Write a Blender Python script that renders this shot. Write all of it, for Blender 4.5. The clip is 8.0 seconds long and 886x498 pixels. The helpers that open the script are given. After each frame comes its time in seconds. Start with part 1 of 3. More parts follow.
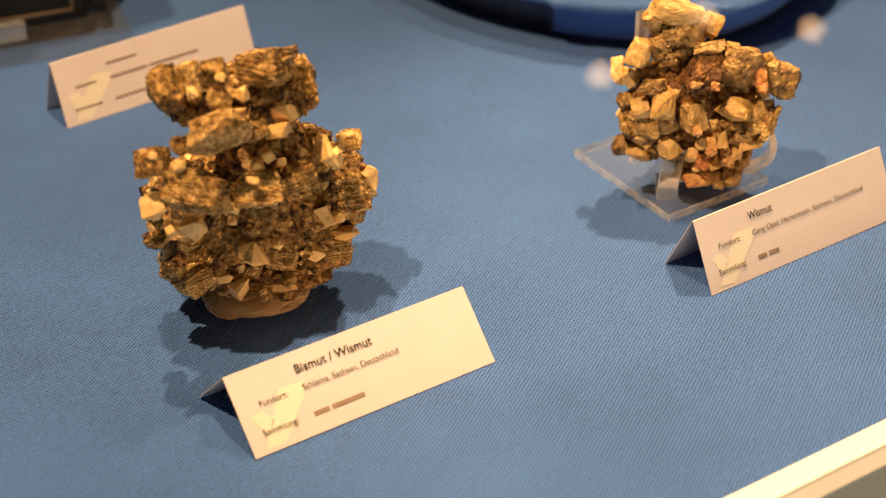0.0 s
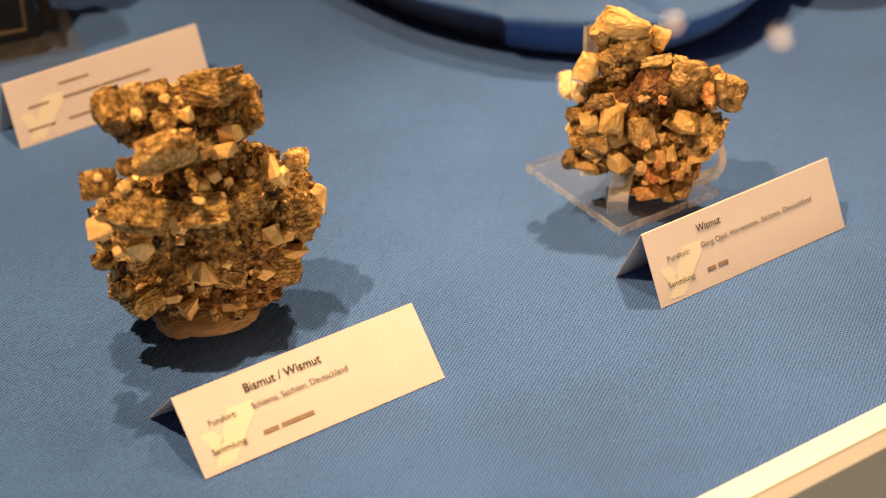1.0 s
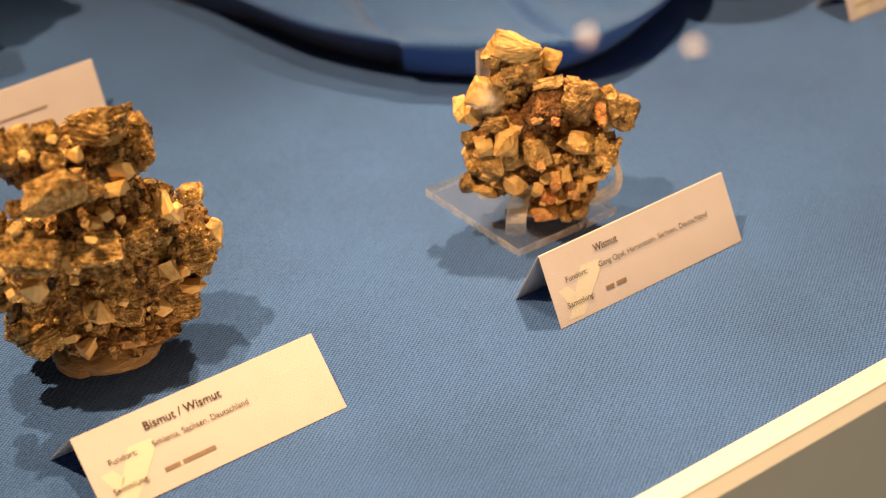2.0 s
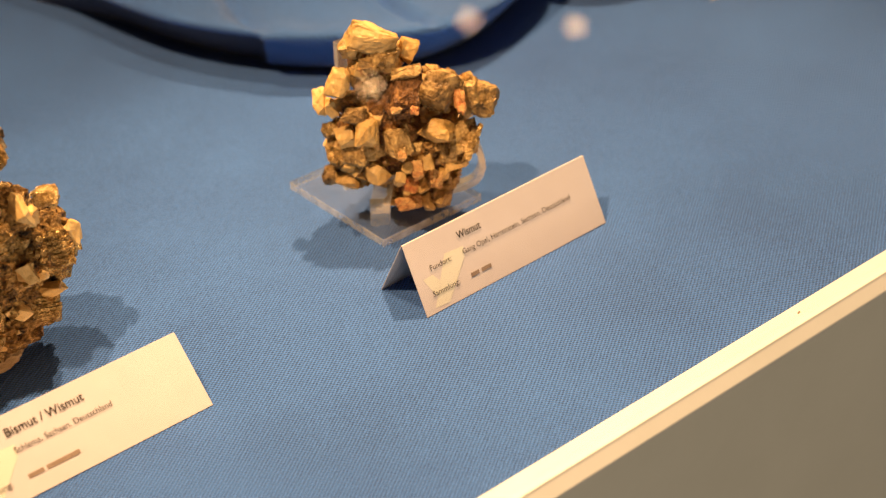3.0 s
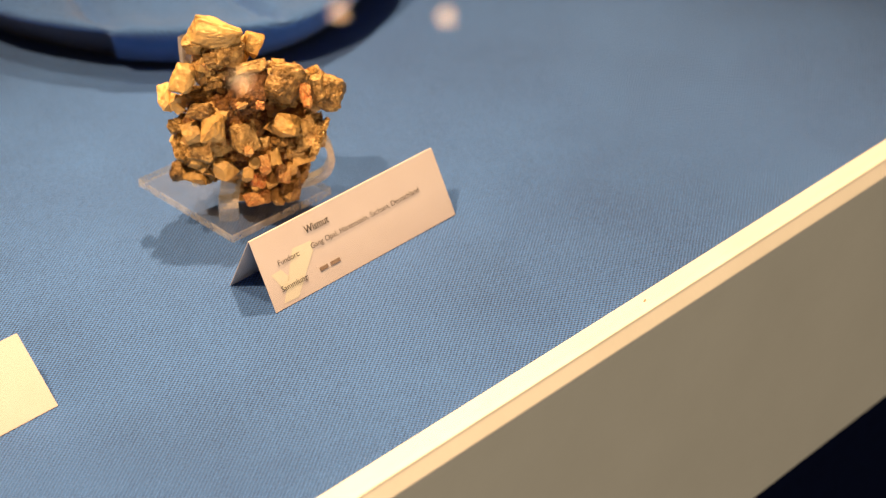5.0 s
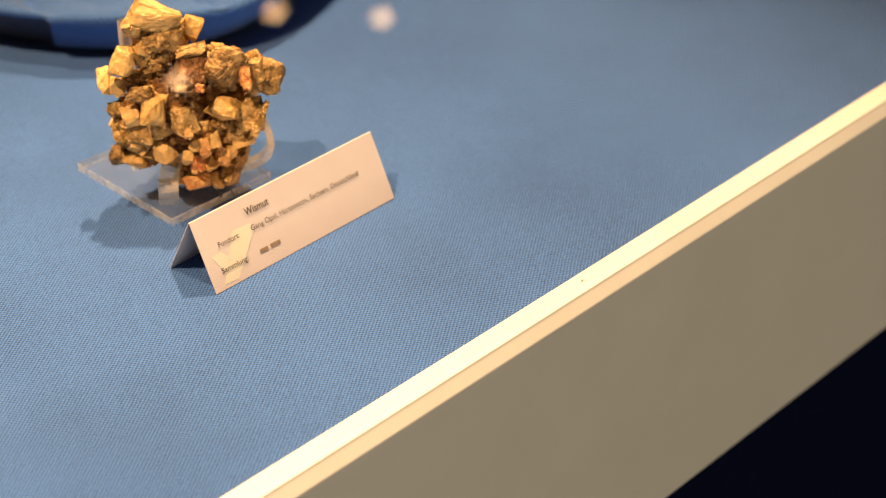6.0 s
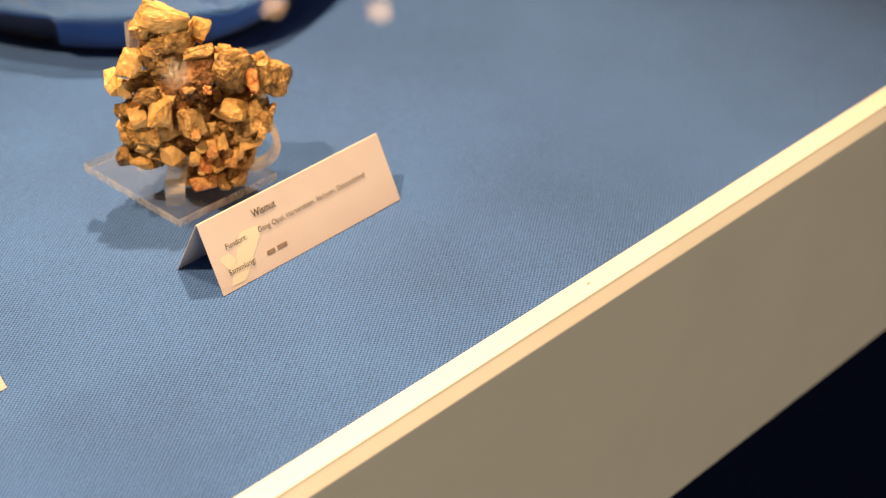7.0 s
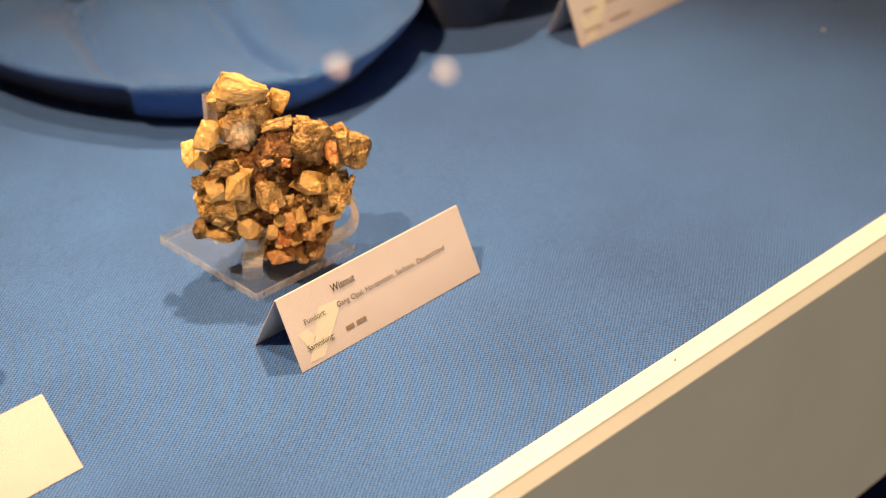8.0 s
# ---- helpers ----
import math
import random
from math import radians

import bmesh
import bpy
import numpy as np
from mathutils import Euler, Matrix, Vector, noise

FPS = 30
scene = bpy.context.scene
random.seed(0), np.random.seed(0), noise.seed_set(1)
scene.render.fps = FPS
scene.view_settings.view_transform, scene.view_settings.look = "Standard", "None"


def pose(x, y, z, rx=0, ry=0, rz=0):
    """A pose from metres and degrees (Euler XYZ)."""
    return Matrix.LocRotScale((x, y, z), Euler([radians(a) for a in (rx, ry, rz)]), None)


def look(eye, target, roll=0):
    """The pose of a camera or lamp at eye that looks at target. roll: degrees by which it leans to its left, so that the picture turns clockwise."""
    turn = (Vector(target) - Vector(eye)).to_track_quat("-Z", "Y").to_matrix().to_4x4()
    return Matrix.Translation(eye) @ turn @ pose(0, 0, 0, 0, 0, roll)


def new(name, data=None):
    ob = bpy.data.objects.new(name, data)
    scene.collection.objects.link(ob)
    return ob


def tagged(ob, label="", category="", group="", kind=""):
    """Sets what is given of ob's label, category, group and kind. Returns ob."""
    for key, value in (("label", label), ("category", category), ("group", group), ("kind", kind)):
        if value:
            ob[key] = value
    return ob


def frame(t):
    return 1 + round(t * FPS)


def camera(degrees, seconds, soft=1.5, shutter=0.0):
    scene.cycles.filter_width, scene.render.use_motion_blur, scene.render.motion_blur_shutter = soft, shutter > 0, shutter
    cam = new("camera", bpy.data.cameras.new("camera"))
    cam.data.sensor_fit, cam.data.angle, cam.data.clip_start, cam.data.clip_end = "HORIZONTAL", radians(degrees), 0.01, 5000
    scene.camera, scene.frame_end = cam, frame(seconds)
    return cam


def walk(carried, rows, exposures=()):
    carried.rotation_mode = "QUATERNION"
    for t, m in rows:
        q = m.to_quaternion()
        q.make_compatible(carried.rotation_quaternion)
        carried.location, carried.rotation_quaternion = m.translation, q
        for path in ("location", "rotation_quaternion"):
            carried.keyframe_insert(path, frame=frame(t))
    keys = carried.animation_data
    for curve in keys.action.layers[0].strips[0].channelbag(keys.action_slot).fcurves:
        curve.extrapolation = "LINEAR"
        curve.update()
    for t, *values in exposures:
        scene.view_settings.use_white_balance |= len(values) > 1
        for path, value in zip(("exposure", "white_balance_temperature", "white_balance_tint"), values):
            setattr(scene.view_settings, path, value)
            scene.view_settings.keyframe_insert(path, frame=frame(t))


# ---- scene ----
cam = camera(26.92, 8.0, soft=1.1)
cam.data.dof.use_dof = True
cam.data.dof.focus_distance = 0.742
cam.data.dof.aperture_fstop = 8.0

# seconds, x, y, z, yaw, pitch, roll
ROWS = [
    (0.0, -0.0000, 0.0000, 0.4240, 0.00, -32.78, 0.75),
    (0.5, 0.0034, -0.0009, 0.4259, -0.21, -32.54, 0.55),
    (1.0, 0.0123, -0.0007, 0.4277, -0.74, -32.51, 1.12),
    (1.5, 0.0200, -0.0005, 0.4319, -1.74, -32.00, 1.63),
    (3.0, 0.0411, 0.0000, 0.4329, -6.91, -32.63, 2.09),
    (3.5, 0.0485, 0.0021, 0.4318, -8.61, -32.80, 1.82),
    (4.0, 0.0474, 0.0084, 0.4302, -10.17, -32.49, 0.87),
    (5.5, 0.0584, -0.0082, 0.4346, -12.00, -33.17, 0.58),
    (6.0, 0.0517, -0.0122, 0.4282, -13.57, -32.81, -0.35),
    (6.5, 0.0468, -0.0161, 0.4360, -14.16, -33.11, -0.72),
    (7.0, 0.0468, -0.0102, 0.4336, -13.79, -33.11, -0.61),
    (7.5, 0.0438, -0.0017, 0.4374, -13.44, -32.88, -0.56),
    (8.0, 0.0417, 0.0089, 0.4320, -11.61, -31.40, 0.57),
]
# seconds, stops, kelvin, tint
EXPOSURES = [(0.0, -0.05, 6750, 10), (3.5, -0.03, 6650, 10), (5.5, 0.12, 6500, 10), (7.0, 0.13, 6400, 10), (8.0, 0.08, 6200, 10)]
walk(cam, [(t, pose(x, y, z, 90 + pitch, 0, yaw) @ pose(0, 0, 0, 0, 0, -roll)) for t, x, y, z, yaw, pitch, roll in ROWS],
     exposures=EXPOSURES)

# ---- light ----
world = bpy.data.worlds.new("hall_air")
scene.world = world
world.use_nodes = True
world.node_tree.nodes["Background"].inputs[0].default_value = (0.9, 0.8, 0.66, 1)
world.node_tree.nodes["Background"].inputs[1].default_value = 0.004


def spot(name, eye, target, watts, colour, size=0.010, cone=120, blend=0.7):
    data = bpy.data.lights.new(name, "SPOT")
    data.energy, data.color, data.shadow_soft_size = watts, colour, size
    data.spot_size, data.spot_blend = radians(cone), blend
    ob = new(name, data)
    ob.matrix_world = look(eye, target)
    return ob


# four halogen spots that hang from the hall ceiling over the case
WARM = (1.0, 0.63, 0.32)
SPOTS = [((-0.31, 0.36, 1.02), (0.06, 0.62, 0), 63.0, 110), ((-0.17, 0.82, 1.05), (-0.13, 0.61, 0), 46.0, 46),
         ((0.30, 1.03, 1.05), (0.22, 0.66, 0), 84.0, 38), ((0.36, 0.60, 1.05), (0.0, 0.62, 0), 2.2, 60)]
for eye, target, watts, cone in SPOTS:
    spot("hall_spot", eye, target, watts, WARM, cone=cone, blend=0.9)

# added unseen area lamp: low hall fill for the front panel, behind the visitor
data = bpy.data.lights.new("hall_light", "AREA")
data.shape, data.size, data.size_y, data.energy, data.color = "RECTANGLE", 1.6, 0.4, 22, (1.0, 0.82, 0.58)
hall_light = new("hall_light", data)
hall_light.matrix_world = look((1.3, -1.9, -0.06), (0.3, 0.5, -0.1))


# ---- materials ----
def graph(name, rough=0.5, metal=0.0):
    m = bpy.data.materials.new(name)
    m.use_nodes = True
    t = m.node_tree
    b = t.nodes["Principled BSDF"]
    b.inputs["Roughness"].default_value, b.inputs["Metallic"].default_value = rough, metal
    return m, t, b


def node(t, kind, links=(), **values):
    n = t.nodes.new(kind)
    for key, value in values.items():
        if key in n.inputs:
            n.inputs[key].default_value = value
    for key, out in links:
        t.links.new(out, n.inputs[key])
    return n


def ramp(t, fac, stops):
    n = t.nodes.new("ShaderNodeValToRGB")
    while len(n.color_ramp.elements) < len(stops):
        n.color_ramp.elements.new(0.5)
    for e, (p, c) in zip(n.color_ramp.elements, stops):
        e.position, e.color = p, (*c, 1)
    t.links.new(fac, n.inputs[0])
    return n.outputs[0]


def where(t, kind="Object", scale=(1, 1, 1), turn=0):
    c = t.nodes.new("ShaderNodeTexCoord")
    m = t.nodes.new("ShaderNodeMapping")
    m.inputs["Scale"].default_value = scale
    m.inputs["Rotation"].default_value = (0, 0, radians(turn))
    t.links.new(c.outputs[kind], m.inputs[0])
    return m.outputs[0]


def bump(t, b, height, strength, distance):
    n = node(t, "ShaderNodeBump", [("Height", height)], Strength=strength, Distance=distance)
    t.links.new(n.outputs[0], b.inputs["Normal"])
    return n


def plain(name, stops, scale, rough=0.5, metal=0.0, bumps=0.2, depth=0.0005, detail=6):
    """A surface of mottled colour with fine relief."""
    m, t, b = graph(name, rough, metal)
    at = where(t)
    n = node(t, "ShaderNodeTexNoise", [("Vector", at)], Scale=scale, Detail=detail, Roughness=0.65)
    t.links.new(ramp(t, n.outputs[0], stops), b.inputs["Base Color"])
    f = node(t, "ShaderNodeTexNoise", [("Vector", at)], Scale=scale * 5, Detail=4)
    bump(t, b, f.outputs[0], bumps, depth)
    return m


def cloth(name, low, high, turn=33.4):
    """Plain-woven cotton: two crossing threads, a fine fuzz and wide uneven fading."""
    m, t, b = graph(name, 0.85)
    at = where(t, turn=-turn)
    waves = []
    for direction in ("X", "Y"):
        w = node(t, "ShaderNodeTexWave", [("Vector", at)], Scale=235.0, Distortion=1.2, Detail=2.0)
        w.inputs["Detail Scale"].default_value = 0.6
        w.bands_direction = direction
        waves.append(w.outputs["Fac"])
    both = t.nodes.new("ShaderNodeMath")
    both.operation = "ADD"
    t.links.new(waves[0], both.inputs[0]), t.links.new(waves[1], both.inputs[1])
    fuzz = node(t, "ShaderNodeTexNoise", [("Vector", at)], Scale=900.0, Detail=3)
    wide = node(t, "ShaderNodeTexNoise", [("Vector", at)], Scale=9.0, Detail=5, Roughness=0.6)
    add = t.nodes.new("ShaderNodeMath")
    add.operation = "MULTIPLY_ADD"
    t.links.new(both.outputs[0], add.inputs[0])
    add.inputs[1].default_value = 0.45
    fade = t.nodes.new("ShaderNodeMath")
    fade.operation = "MULTIPLY_ADD"
    t.links.new(wide.outputs[0], fade.inputs[0])
    fade.inputs[1].default_value, fade.inputs[2].default_value = 0.55, 0.225
    t.links.new(fade.outputs[0], add.inputs[2])
    add2 = t.nodes.new("ShaderNodeMath")
    add2.operation = "MULTIPLY_ADD"
    t.links.new(fuzz.outputs[0], add2.inputs[0])
    add2.inputs[1].default_value = 0.85
    t.links.new(add.outputs[0], add2.inputs[2])
    half = t.nodes.new("ShaderNodeMath")
    half.operation = "MULTIPLY"
    t.links.new(add2.outputs[0], half.inputs[0])
    half.inputs[1].default_value = 0.5
    t.links.new(ramp(t, half.outputs[0], [(0.46, low), (0.87, high)]), b.inputs["Base Color"])
    hgt = t.nodes.new("ShaderNodeMath")
    hgt.operation = "MULTIPLY_ADD"
    t.links.new(fuzz.outputs[0], hgt.inputs[0])
    hgt.inputs[1].default_value = 0.6
    t.links.new(both.outputs[0], hgt.inputs[2])
    bump(t, b, hgt.outputs[0], 0.7, 0.0004)
    b.inputs["Sheen Weight"].default_value = 0.15
    return m


def ore(name, stops, rough, metal, scale=170.0, lines=0.5, stretch=(1, 1, 6.0), relief=0.85, grain=1.0):
    """Crystal with stepped growth lines, grain and dark pits."""
    m, t, b = graph(name, rough, metal)
    at = where(t)
    along = where(t, scale=stretch)
    n = node(t, "ShaderNodeTexNoise", [("Vector", at)], Scale=scale, Detail=8, Roughness=0.7)
    steps = node(t, "ShaderNodeTexNoise", [("Vector", along)], Scale=210.0, Detail=5.0, Roughness=0.6)
    pits = node(t, "ShaderNodeTexVoronoi", [("Vector", at)], Scale=scale * 3.2)
    mix = t.nodes.new("ShaderNodeMath")
    mix.operation = "MULTIPLY_ADD"
    t.links.new(steps.outputs[0], mix.inputs[0])
    mix.inputs[1].default_value = 0.75 * lines
    base = t.nodes.new("ShaderNodeMath")
    base.operation = "SUBTRACT"
    t.links.new(n.outputs[0], base.inputs[0])
    base.inputs[1].default_value = 0.375 * lines + 0.08
    t.links.new(base.outputs[0], mix.inputs[2])
    info = t.nodes.new("ShaderNodeObjectInfo")
    rnd = t.nodes.new("ShaderNodeMath")
    rnd.operation = "MULTIPLY_ADD"
    t.links.new(info.outputs["Random"], rnd.inputs[0])
    rnd.inputs[1].default_value = 0.16
    t.links.new(mix.outputs[0], rnd.inputs[2])
    t.links.new(ramp(t, rnd.outputs[0], stops), b.inputs["Base Color"])
    h = t.nodes.new("ShaderNodeMath")
    h.operation = "MULTIPLY_ADD"
    t.links.new(steps.outputs[0], h.inputs[0])
    h.inputs[1].default_value = lines
    soft = t.nodes.new("ShaderNodeMath")
    soft.operation = "MULTIPLY"
    t.links.new(n.outputs[0], soft.inputs[0])
    soft.inputs[1].default_value = grain
    t.links.new(soft.outputs[0], h.inputs[2])
    h2 = t.nodes.new("ShaderNodeMath")
    h2.operation = "MULTIPLY_ADD"
    t.links.new(pits.outputs["Distance"], h2.inputs[0])
    h2.inputs[1].default_value = 0.35 * grain
    t.links.new(h.outputs[0], h2.inputs[2])
    bump(t, b, h2.outputs[0], relief, 0.0020)
    r = t.nodes.new("ShaderNodeMapRange")
    t.links.new(n.outputs[0], r.inputs[0])
    r.inputs[1].default_value, r.inputs[2].default_value = 0.3, 0.7
    r.inputs[3].default_value, r.inputs[4].default_value = rough - 0.12, rough + 0.2
    t.links.new(r.outputs[0], b.inputs["Roughness"])
    return m


BLUE = cloth("blue_cotton", (0.0062, 0.034, 0.130), (0.069, 0.213, 0.645))
BLUE_DRAPE = cloth("blue_drape", (0.0062, 0.034, 0.130), (0.069, 0.213, 0.645), turn=12)
# the small plinth's dark cloth, and painted shade on the blue plinth's wall
NIGHT_AND_SHADE_DRAPE = cloth("night_velvet_and_shade", (0.003, 0.009, 0.035), (0.010, 0.028, 0.10), turn=20)
PAPER = plain("white_card", [(0.3, (0.67, 0.600, 0.60)), (0.7, (0.72, 0.650, 0.65))], 60, rough=0.6, bumps=0.06, depth=0.0002)
INK = plain("brown_black_ink", [(0.3, (0.03, 0.022, 0.016)), (0.7, (0.06, 0.045, 0.035))], 400, rough=0.7)
FAINT_INK = plain("faint_brown_ink", [(0.3, (0.26, 0.18, 0.13)), (0.7, (0.34, 0.25, 0.19))], 400, rough=0.7)
EMBLEM = plain("pale_yellow_print", [(0.3, (0.79, 0.74, 0.61)), (0.7, (0.81, 0.76, 0.64))], 80, rough=0.6, bumps=0.03)
WHITE = plain("white_lacquer", [(0.3, (0.78, 0.77, 0.73)), (0.7, (0.84, 0.83, 0.80))], 25, rough=0.35, bumps=0.05)
PANEL = plain("grey_panel", [(0.3, (0.78, 0.77, 0.72)), (0.7, (0.83, 0.82, 0.77))], 14, rough=0.5, bumps=0.05)
DARK = plain("dark_navy_carpet", [(0.3, (0.0012, 0.0034, 0.020)), (0.7, (0.0022, 0.006, 0.034))], 120, rough=0.95)
DARK.node_tree.nodes["Principled BSDF"].inputs["Specular IOR Level"].default_value = 0.1
WALL = plain("hall_paint", [(0.3, (0.30, 0.28, 0.25)), (0.7, (0.36, 0.34, 0.30))], 3, rough=0.8)
PUTTY = plain("beige_putty", [(0.3, (0.50, 0.33, 0.16)), (0.7, (0.70, 0.52, 0.29))], 90, rough=0.55, bumps=0.3, depth=0.001)
METAL = plain("black_metal", [(0.3, (0.02, 0.02, 0.02)), (0.7, (0.03, 0.03, 0.03))], 60, rough=0.4, metal=0.8)
DARK_ORE = ore("bronze_ore", [(0.31, (0.042, 0.022, 0.006)), (0.48, (0.50, 0.295, 0.090)), (0.71, (1.0, 0.74, 0.34))], 0.22, 0.45, scale=320, lines=0.5, relief=0.95, grain=0.85)
BROWN_ORE = ore("brown_matrix", [(0.36, (0.014, 0.006, 0.0018)), (0.49, (0.32, 0.168, 0.046)), (0.69, (0.90, 0.57, 0.20))], 0.36, 0.15, scale=260, lines=0.3, relief=1.0)
PALE_ORE = ore("cream_calcite", [(0.20, (0.42, 0.21, 0.060)), (0.38, (0.84, 0.51, 0.17)), (0.66, (0.96, 0.68, 0.31))], 0.40, 0.0, scale=110, lines=0.15, relief=0.5)
HONEY_ORE = ore("honey_crystal", [(0.24, (0.22, 0.108, 0.026)), (0.43, (0.58, 0.345, 0.105)), (0.68, (0.80, 0.54, 0.22))], 0.33, 0.0, scale=120, lines=0.2, relief=0.6)
GOLD_ORE = ore("golden_ore", [(0.28, (0.055, 0.028, 0.008)), (0.46, (0.33, 0.19, 0.060)), (0.68, (0.74, 0.50, 0.20))], 0.30, 0.2, scale=190, lines=0.5, relief=0.8, grain=0.7)
RED_ORE = ore("red_brown_ore", [(0.33, (0.020, 0.008, 0.003)), (0.50, (0.22, 0.095, 0.028)), (0.74, (0.60, 0.32, 0.10))], 0.36, 0.1, scale=240, lines=0.2, relief=1.0)
CORAL_ORE = ore("coral_red_bloom", [(0.30, (0.42, 0.075, 0.020)), (0.43, (0.62, 0.27, 0.085)), (0.62, (0.80, 0.50, 0.20))], 0.42, 0.0, scale=240, lines=0.15)
ORES = {"D": DARK_ORE, "B": BROWN_ORE, "P": PALE_ORE, "G": GOLD_ORE, "R": RED_ORE, "C": CORAL_ORE, "Y": HONEY_ORE}

def cast_acrylic(name, haze, tint, shine=0.09):
    """Clear sheet: mostly see-through, with gloss; haze where it is cut imitates light caught inside."""
    m, t, b = graph(name, 0.25)
    b.inputs["Base Color"].default_value = (*tint, 1)
    b.inputs["Specular IOR Level"].default_value = 0.6
    clear = t.nodes.new("ShaderNodeBsdfTransparent")
    clear.inputs[0].default_value = (0.97, 0.975, 0.97, 1)
    fog = node(t, "ShaderNodeTexNoise", [("Vector", where(t))], Scale=140.0, Detail=3)
    amount = t.nodes.new("ShaderNodeMapRange")
    t.links.new(fog.outputs[0], amount.inputs[0])
    amount.inputs[1].default_value, amount.inputs[2].default_value = 0.3, 0.7
    amount.inputs[3].default_value, amount.inputs[4].default_value = haze * 0.6, haze * 1.4
    gloss = t.nodes.new("ShaderNodeBsdfGlossy")
    gloss.inputs["Roughness"].default_value = 0.08
    first, second = t.nodes.new("ShaderNodeMixShader"), t.nodes.new("ShaderNodeMixShader")
    t.links.new(amount.outputs[0], first.inputs[0])
    t.links.new(clear.outputs[0], first.inputs[1]), t.links.new(b.outputs[0], first.inputs[2])
    second.inputs[0].default_value = shine
    t.links.new(first.outputs[0], second.inputs[1]), t.links.new(gloss.outputs[0], second.inputs[2])
    t.links.new(second.outputs[0], t.nodes["Material Output"].inputs[0])
    return m


ACRYLIC_FACE = cast_acrylic("acrylic_face", 0.035, (0.75, 0.72, 0.66))
# glints of light in cut edges and bends are put into pale haze
ACRYLIC_EDGE = cast_acrylic("acrylic_cut_edge_glint", 0.38, (0.92, 0.86, 0.72))
ACRYLIC_GLINT = cast_acrylic("acrylic_bent_edge_glint", 0.75, (0.98, 0.94, 0.84), 0.22)
ACRYLIC_BEND = cast_acrylic("acrylic_bend", 0.11, (0.96, 0.92, 0.83), 0.24)
PANE, _t, _b = graph("thin_glass")
_clear = _t.nodes.new("ShaderNodeBsdfTransparent")
_gloss = _t.nodes.new("ShaderNodeBsdfGlossy")
_gloss.inputs["Roughness"].default_value = 0.0
_mix = _t.nodes.new("ShaderNodeMixShader")
_mix.inputs[0].default_value = 0.025
_t.links.new(_clear.outputs[0], _mix.inputs[1])
_t.links.new(_gloss.outputs[0], _mix.inputs[2])
_t.links.new(_mix.outputs[0], _t.nodes["Material Output"].inputs[0])


# ---- mesh helpers ----
def mesh(name, bm, material, smooth=False):
    me = bpy.data.meshes.new(name)
    bmesh.ops.recalc_face_normals(bm, faces=bm.faces)
    bm.to_mesh(me)
    bm.free()
    me.materials.append(material)
    if smooth:
        for p in me.polygons:
            p.use_smooth = True
    return me


def part(name, bm, material, parent, label="", smooth=False):
    ob = new(name, mesh(name, bm, material, smooth))
    ob.parent = parent
    if label:
        tagged(ob, label)
    return ob


def thing(name, m, label, category, group="", kind=""):
    ob = new(name)
    ob.empty_display_size = 0.02
    ob.matrix_world = m
    return tagged(ob, label, category, group, kind)


def box(bm, a, b, bevel=0.0, m=None):
    """A box from corner a to corner b, its edges rounded."""
    made = bmesh.ops.create_cube(bm, size=1.0)["verts"]
    for v in made:
        v.co = Vector([(a[i] + b[i]) / 2 + v.co[i] * (b[i] - a[i]) for i in range(3)])
    if bevel:
        edges = list({e for v in made for e in v.link_edges})
        made = bmesh.ops.bevel(bm, geom=edges, offset=bevel, segments=2, affect="EDGES", profile=0.5)["verts"] + made
    if m is not None:
        for v in {v for v in made if v.is_valid}:
            v.co = m @ v.co
    return bm


def structure(name, a, b, material, label, m=None, bevel=0.0):
    ob = new(name, mesh(name, box(bmesh.new(), a, b, bevel), material))
    if m is not None:
        ob.matrix_world = m
    return tagged(ob, label, kind="structure")


# ---- the case: along its front rail x runs along the rail, y into the case ----
RAIL = 33.35
CASE = pose(0, 0, 0, 0, 0, RAIL)


def cloth_sheet():
    """The cloth that covers the floor of the case, with faint rises."""
    bm = bmesh.new()
    nx, ny = 130, 90
    grid = []
    for j in range(ny + 1):
        y = 0.3565 + 1.35 * j / ny
        row = []
        for i in range(nx + 1):
            x = -0.75 + 2.2 * i / nx
            z = 0.0007 * (noise.noise(Vector((x * 7, y * 7, 0.3))) - 0.4)
            row.append(bm.verts.new((x, y, min(z, 0.0))))
        grid.append(row)
    for j in range(ny):
        for i in range(nx):
            bm.faces.new((grid[j][i], grid[j][i + 1], grid[j + 1][i + 1], grid[j + 1][i]))
    ob = new("ground", mesh("ground", bm, BLUE, True))
    ob.matrix_world = CASE
    return tagged(ob, "blue woven cotton cloth covering the case floor", kind="structure")


cloth_sheet()
structure("case_board", (-0.75, 0.352, -0.02), (1.45, 1.71, -0.002), WHITE, "white board under the blue cloth", CASE)


def rail_profile(name, points, x0, x1, material, label):
    bm = bmesh.new()
    ends = [[bm.verts.new((x, y, z)) for y, z in points] for x in (x0, x1)]
    n = len(points)
    for i in range(n):
        bm.faces.new((ends[0][i], ends[0][(i + 1) % n], ends[1][(i + 1) % n], ends[1][i]))
    bm.faces.new(ends[0]), bm.faces.new(ends[1])
    bmesh.ops.bevel(bm, geom=[e for e in bm.edges if abs(e.verts[0].co.x - e.verts[1].co.x) > 0.1], offset=0.0007, segments=2, affect="EDGES", profile=0.5)
    ob = new(name, mesh(name, bm, material))
    ob.matrix_world = CASE
    return tagged(ob, label, kind="structure")


